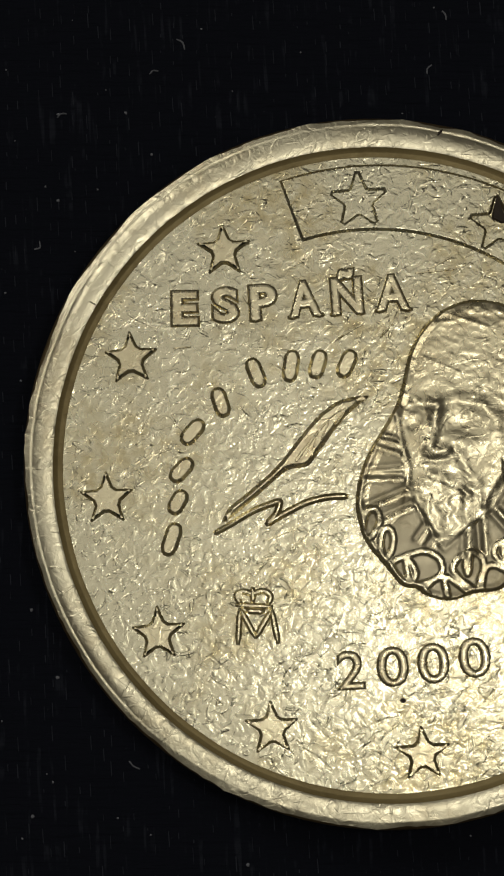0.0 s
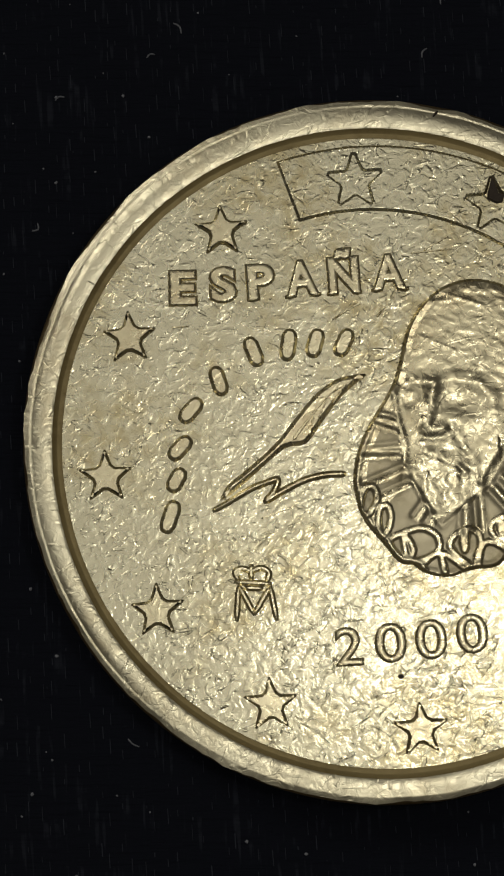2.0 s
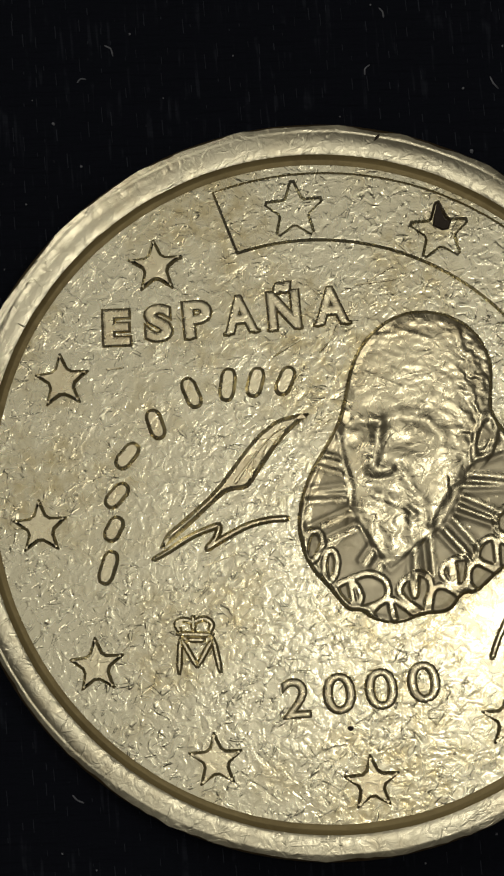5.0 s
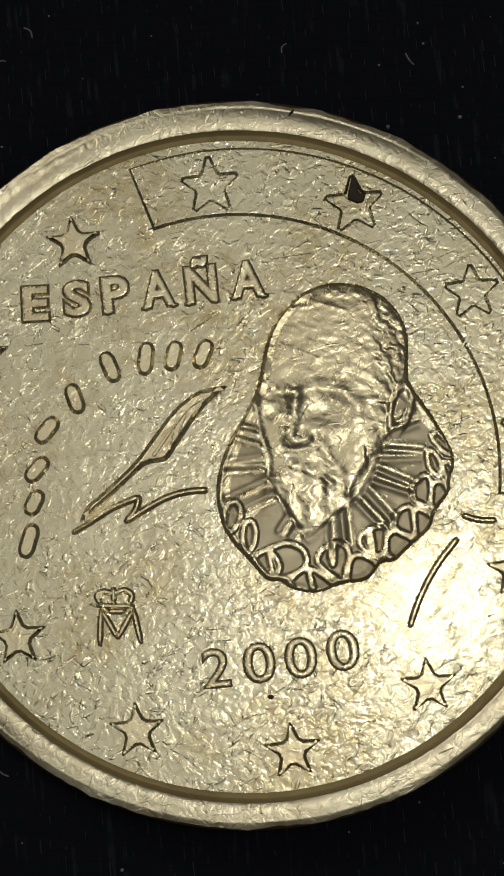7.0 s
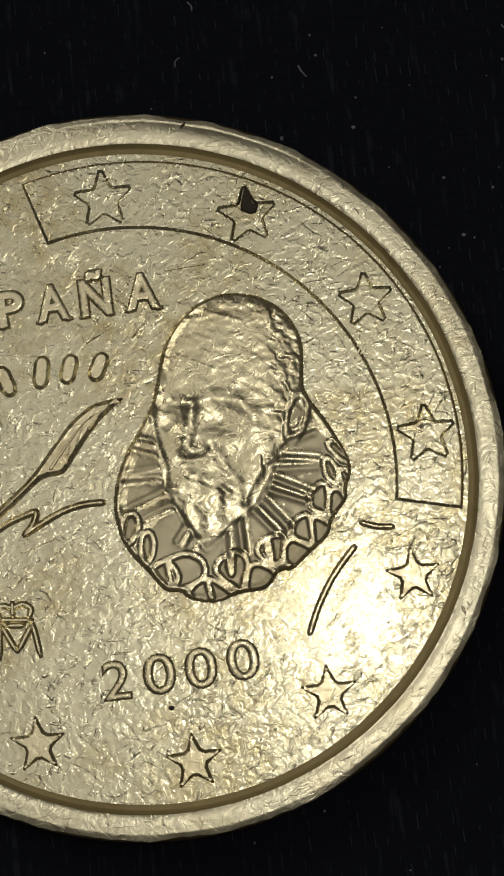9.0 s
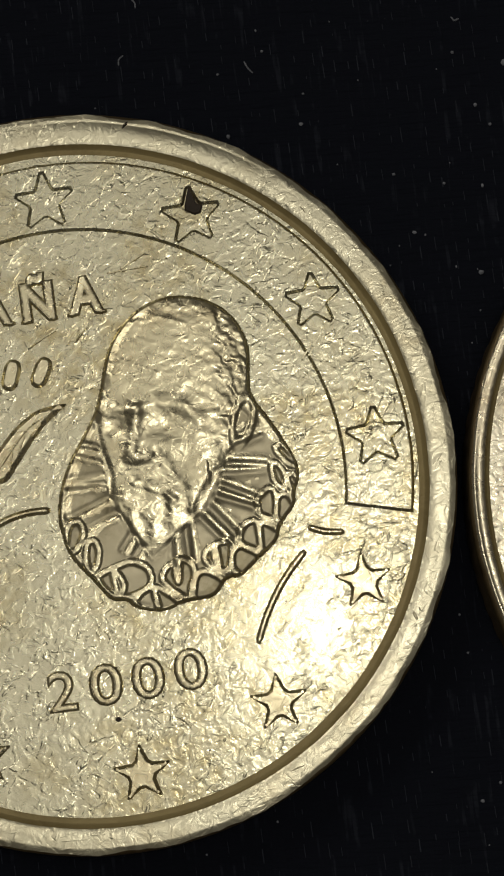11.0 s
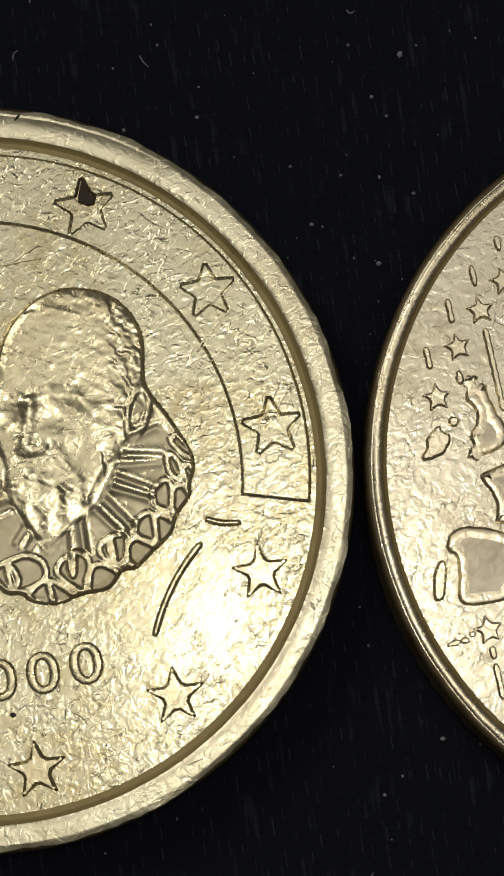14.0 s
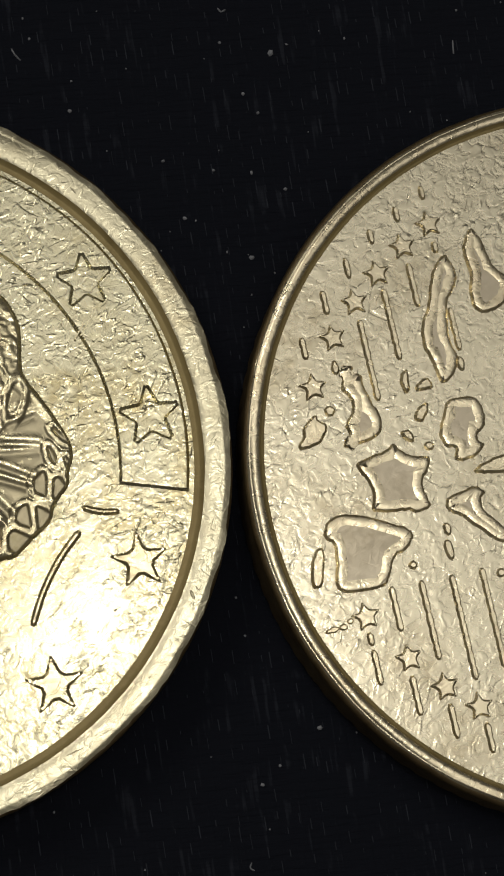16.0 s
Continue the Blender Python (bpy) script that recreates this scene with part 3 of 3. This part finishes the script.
    for j, i in zip(*np.nonzero(near)):
        index[j, i] = len(verts)
        verts.append((gx[j, i], gy[j, i], z[j, i]))
    for j in range(len(ys) - 1):
        for i in range(len(xs) - 1):
            q = (index[j, i], index[j, i + 1], index[j + 1, i + 1], index[j + 1, i])
            if min(q) >= 0:
                faces.append(tuple(int(n) for n in q))
    bust = mesh_of("relief_bust", verts, faces, RAISED, coin, "worn plain relief bust with pleated ruff collar")
    bust.data.materials.append(DULL_BROWN)
    # hem cells and the hollows between pleats take the duller brass, crests don't
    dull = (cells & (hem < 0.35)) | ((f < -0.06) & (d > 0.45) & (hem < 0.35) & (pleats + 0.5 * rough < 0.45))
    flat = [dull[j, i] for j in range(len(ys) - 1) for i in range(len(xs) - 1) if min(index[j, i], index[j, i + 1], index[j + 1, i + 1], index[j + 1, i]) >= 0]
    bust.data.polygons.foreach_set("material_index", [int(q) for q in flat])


portrait()

# deep scratches with raised burrs
for p, w in (("0.55,5.05 0.05,4.45", 0.09), ("-0.5,4.95 -1.5,4.35", 0.09), ("1.25,6.70 2.6,6.85", 0.07), ("1.7,6.8 2.55,7.3", 0.07), ("0.2,4.9 -0.25,4.35", 0.06), ("7.7,3.4 8.3,4.3", 0.08), ("7.5,3.3 7.9,3.9", 0.06), ("-4.0,-2.6 -2.9,-2.2", 0.06), ("6.4,-4.6 7.0,-4.2", 0.06), ("-7.1,4.05 -6.5,4.1", 0.07)):
    relief("scratch", [stroke(pairs(p), w, (0.4, 1.0))], 0.05 if p[0] not in "78" else 0.11, 0.025, ZF, RAISED, coin, "bright burr along a scratch")
# nicks on the rim, pits on the field
relief("pit", [circle(0.72, -8.0, 0.10, 0.08, 0, 9)], 0.012, 0.03, ZF, GRIME, coin, "small dark pit")
relief("nick", [circle(2.15, 11.65, 0.035, 0.13, -40, 8)], 0.02, 0.02, 2.375, GRIME, coin, "dark nick in the rim")
for x, y, a, b, turn in ((10.55, -5.35, 0.06, 0.17, 20), (10.72, -5.15, 0.03, 0.10, 30), (6.4, -9.95, 0.03, 0.30, -70), (-9.9, 5.6, 0.03, 0.12, 60), (7.9, 8.35, 0.03, 0.16, 35)):
    relief("nick", [circle(x, y, a, b, turn, 8)], 0.012, 0.02, 2.372, DULL_BROWN, coin, "brown nick in the rim")
for x, y, r in ((8.1, 3.1, 0.05), (9.6, 0.9, 0.05), (4.1, -8.9, 0.08), (3.6, -9.2, 0.05), (-8.3, -3.4, 0.05), (8.05, -5.6, 0.07), (7.0, 5.9, 0.05), (-3.1, -6.9, 0.05)):
    relief("pit", [worn(circle(x, y, r, r * 0.7, 20, 9), 0.012, rng)], 0.006, 0.02, ZF + (0.11 if y > 0 and x > 6.5 else 0), DULL_BROWN, coin, "small brown pit")

settle(coin, ((7.0, -5.0, 2.6, 0.045),))

# ---- the coin that shows its common side ----
coin_b = tagged(new("coin"), "worn brass coin, map side up, on black cloth", "coin", "coins on the cloth")
coin_b.matrix_world = pose(0.02512, -0.00166, 0, 0, 0, 6.81) @ Matrix.Diagonal((0.993, 0.993, 0.993, 1))
blank(coin_b, FIELD_B, RAISED_B, (11.92, 11.74, 12.30, ZF), 8.0, (0.02, 0.0), 12.45, (-0.17, -0.12))
for x, y in ((-4.43, 8.73), (-5.50, 8.14), (-6.58, 7.39), (-7.55, 6.57), (-8.54, 5.50), (-9.58, 3.98), (-9.58, -3.82), (-8.50, -5.42), (-7.54, -6.58), (-6.58, -7.45)):
    relief("star", [rounded(worn(star_loop(x, y, 0.52, rng.uniform(-4, 4), 0.5), 0.02, rng), 1, 0.12)], 0.10, 0.042, ZF, RAISED_B, coin_b, "small raised star")
COLUMNS = (
    (-4.40, (10.12, 9.62), (8.12, 7.71), (5.77, 4.25)), (-5.44, (9.58, 9.0), (7.54, 5.99), (-3.04, -6.40)),
    (-6.48, (8.96, 8.41), (6.83, 4.33), (-3.05, -6.59), (-8.0, -9.0)), (-7.52, (8.14, 7.40), (5.94, 3.11), (-3.03, -5.69), (-7.15, -8.30)),
    (-8.54, (7.16, 6.32), (-3.02, -4.53), (-6.0, -7.32)), (-9.59, (5.72, 4.95), (-4.33, -4.79), (-4.91, -6.10)),
)
for x, *spans in COLUMNS:
    for a, b in spans:
        count = max(1, round((a - b) / 0.50))
        right, left = [], []
        for k in range(count * 4 + 1):
            y = a + (b - a) * k / (count * 4)
            w = 0.055 if k in (0, count * 4) else (0.098 if k % 4 == 0 else 0.118) + rng.uniform(-0.007, 0.007)
            right.append((x + w, y))
            left.append((x - w, y))
        relief("line", [right + left[::-1]], 0.10, 0.036, ZF, RAISED_B, coin_b, "raised line notched into short dashes")
LANDS = (
    "-10.27,-0.63 -9.99,-0.40 -9.43,-0.38 -8.64,-0.66 -7.46,-1.27 -7.40,-1.56 -7.73,-1.97 -8.22,-2.06 -8.46,-2.66 -8.70,-3.02 -10.45,-2.96 -10.12,-1.77 -10.08,-1.19 -10.38,-1.07",
    "-10.79,-1.27 -10.34,-1.32 -10.76,-2.66 -11.18,-2.53",
    "-8.82,1.20 -8.26,1.34 -7.66,1.42 -7.36,1.65 -7.10,1.25 -6.71,1.04 -6.20,0.95 -6.34,0.59 -6.73,0.16 -6.67,-0.38 -6.56,-0.69 -7.08,-0.87 -7.41,-0.66 -7.98,-0.66 -8.63,-0.47 -8.44,-0.04 -8.47,0.43 -8.66,0.84",
    "-9.70,3.14 -9.65,2.85 -9.42,2.70 -9.41,2.51 -9.70,2.09 -10.43,1.94 -10.54,2.15 -10.29,2.39 -10.24,2.76",
    "-8.27,4.55 -8.07,4.37 -8.19,4.21 -7.87,4.15 -7.89,3.67 -7.75,3.07 -7.56,2.64 -7.58,2.17 -7.94,1.86 -9.01,1.77 -9.05,1.87 -8.72,2.19 -8.84,2.54 -8.46,2.90 -8.44,3.38 -8.69,3.72 -8.62,4.00",
    "-6.67,2.00 -6.61,1.45 -7.00,1.67 -7.08,1.94",
    "-5.88,2.81 -5.93,2.43 -6.26,2.07 -6.54,2.25 -6.32,2.60",
    "-6.32,4.05 -6.30,3.76 -6.41,3.20 -6.63,3.18 -6.69,3.73",
    "-5.70,3.61 -5.53,3.22 -5.80,3.14 -6.25,3.17 -6.12,3.44",
    "-5.13,2.73 -4.28,2.65 -4.10,2.19 -4.10,1.80 -4.20,1.53 -4.49,1.39 -4.54,1.15 -4.28,0.93 -4.80,0.59 -5.28,0.57 -5.49,0.68 -5.30,1.07 -5.72,1.14 -5.79,1.64 -5.51,2.16 -5.38,2.52",
    "-4.11,7.66 -3.95,7.27 -3.87,6.77 -4.14,6.31 -4.40,6.06 -4.57,5.40 -4.66,4.63 -4.48,4.01 -4.73,3.56 -5.10,3.24 -5.32,3.29 -5.39,3.78 -5.46,4.19 -5.63,4.61 -5.51,5.38 -5.13,5.89 -4.84,6.83 -4.51,7.38",
    "-3.03,8.42 -2.81,8.08 -2.67,7.45 -2.60,6.94 -2.06,6.34 -2.32,5.69 -2.81,5.38 -3.31,5.33 -3.62,5.62 -3.61,6.22 -3.39,6.78 -3.50,7.29 -3.48,7.79 -3.28,8.06",
    "-6.03,-0.51 -5.53,-0.42 -5.02,-0.29 -4.66,-0.59 -4.91,-0.78 -4.90,-1.21 -4.20,-2.00 -4.42,-2.52 -5.20,-1.81 -5.72,-1.18 -6.07,-1.03 -6.14,-0.77",
    "-5.04,0.15 -4.45,0.42 -3.64,0.55 -3.78,-0.14 -4.55,0.00",
)
for text in LANDS:
    land = rounded(pairs(text), 2, 0.22)
    land = worn(land, 0.022, rng)
    wide = abs(area(land)) > 1.7
    country = relief("country", [land], 0.11, 0.055, ZF, RAISED_B, coin_b, "raised country with a dull worn middle" if wide else "raised outline of a country", 0.30 if wide else 0.0)
    if wide:
        country.data.materials.append(WORN_B)
        country.data.polygons.foreach_set("material_index", [int(len(p.vertices) == 3) for p in country.data.polygons])
for x, y, a, b in ((-9.22, 3.09, 0.19, 0.19), (-8.70, 4.49, 0.14, 0.27), (-6.20, 1.28, 0.18, 0.16), (-6.25, -1.55, 0.15, 0.24), (-6.35, -2.24, 0.17, 0.36), (-7.66, -2.48, 0.16, 0.16), (-4.82, -3.33, 0.17, 0.17), (-4.48, 3.81, 0.14, 0.26)):
    relief("island", [worn(circle(x, y, a, b, 0, 12), 0.02, rng)], 0.09, 0.045, ZF, RAISED_B, coin_b)
for x, y, a in ((-10.75, -4.02, 0.25), (-10.38, -4.0, 0.15), (-10.12, -3.85, 0.12)):
    relief("island", [worn(circle(x, y, a, 0.11, 5, 10), 0.02, rng)], 0.07, 0.03, ZF, RAISED_B, coin_b)

# ---- the cloth and its dust ----
verts, faces = [], []
n = 60
for j in range(n + 1):
    for i in range(n + 1):
        u, v = (i / n * 2 - 1), (j / n * 2 - 1)
        x, y = 14 + 500 * u * abs(u), 500 * v * abs(v)
        calm = min(1.0, max(0.0, (math.hypot(x - 13, y) - 40) / 60))
        verts.append((x, y, -0.01 + calm * 1.5 * noise.noise((x * 0.02, y * 0.02, 3))))
for j in range(n):
    for i in range(n):
        a = j * (n + 1) + i
        faces.append((a, a + 1, a + n + 2, a + n + 1))
cloth = mesh_of("cloth", verts, faces, CLOTH)
tagged(cloth, "black woven cloth with faint threads and lint", "cloth", kind="structure")

threads = []
for column in range(140):
    x = -20 + 0.40 * column + rng.uniform(-0.12, 0.12)
    y = -20.0
    while y < 20:
        y += rng.uniform(0.5, 2.6)
        size, w = rng.uniform(0.08, 0.55), rng.uniform(0.008, 0.020)
        if math.hypot(x, y) < 12.2 or math.hypot(x - 25.2, y + 1.64) < 12.2:
            continue
        lean = size * 0.07
        v = [(x - w, y, -0.012), (x, y, 0.012), (x + w, y, -0.012), (x - w - lean, y + size, -0.012), (x - lean, y + size, 0.012), (x + w - lean, y + size, -0.012)]
        threads.append((v, [(0, 1, 4, 3), (1, 2, 5, 4)]))
weave = joined("threads", threads, THREAD, None, "faint grey warp threads in black cloth")
tagged(weave, category="threads", kind="stuff")

specks = []
spots = [(13.94, 6.30, 0.10), (15.36, 13.64, 0.12), (14.55, -9.88, 0.10), (13.11, -10.98, 0.06), (11.76, 7.84, 0.08), (12.47, -11.55, 0.07), (5.6, 11.7, 0.10)]
while len(spots) < 130:
    x, y = rng.uniform(-16, 30), rng.uniform(-18, 18)
    if math.hypot(x, y) > 12.4 and math.hypot(x - 25.2, y + 1.64) > 12.4:
        spots.append((x, y, rng.choice((0.03, 0.03, 0.04, 0.05, 0.07))))
for x, y, r in spots:
    ring_low = [(x + r * math.cos(k) * rng.uniform(0.6, 1.2), y + r * math.sin(k) * rng.uniform(0.6, 1.2), 0.0) for k in (0, 1.05, 2.1, 3.14, 4.2, 5.2)]
    ring_high = [(x + (a - x) * 0.6, y + (b - y) * 0.6, r * 0.8) for a, b, _ in ring_low]
    v = ring_low + ring_high + [(x, y, r)]
    specks.append((v, [(k, (k + 1) % 6, 6 + (k + 1) % 6, 6 + k) for k in range(6)] + [(6 + k, 6 + (k + 1) % 6, 12) for k in range(6)]))
for k in range(46):
    x, y = rng.uniform(-16, 30), rng.uniform(-18, 18)
    if math.hypot(x, y) < 13 or math.hypot(x - 25.2, y + 1.64) < 13:
        continue
    a, size = rng.uniform(0, 6.28), rng.uniform(0.15, 0.5)
    bend = rng.uniform(-0.15, 0.15)
    p = [(x, y), (x + size / 2 * math.cos(a) - bend * math.sin(a), y + size / 2 * math.sin(a) + bend * math.cos(a)), (x + size * math.cos(a), y + size * math.sin(a))]
    specks.append(relief_data([stroke(p, 0.035, steps=3)], 0.03, 0.008, 0.0))
dust = joined("dust", specks, DUST, None, "pale grey dust specks and lint on black cloth")
tagged(dust, category="dust", kind="stuff")
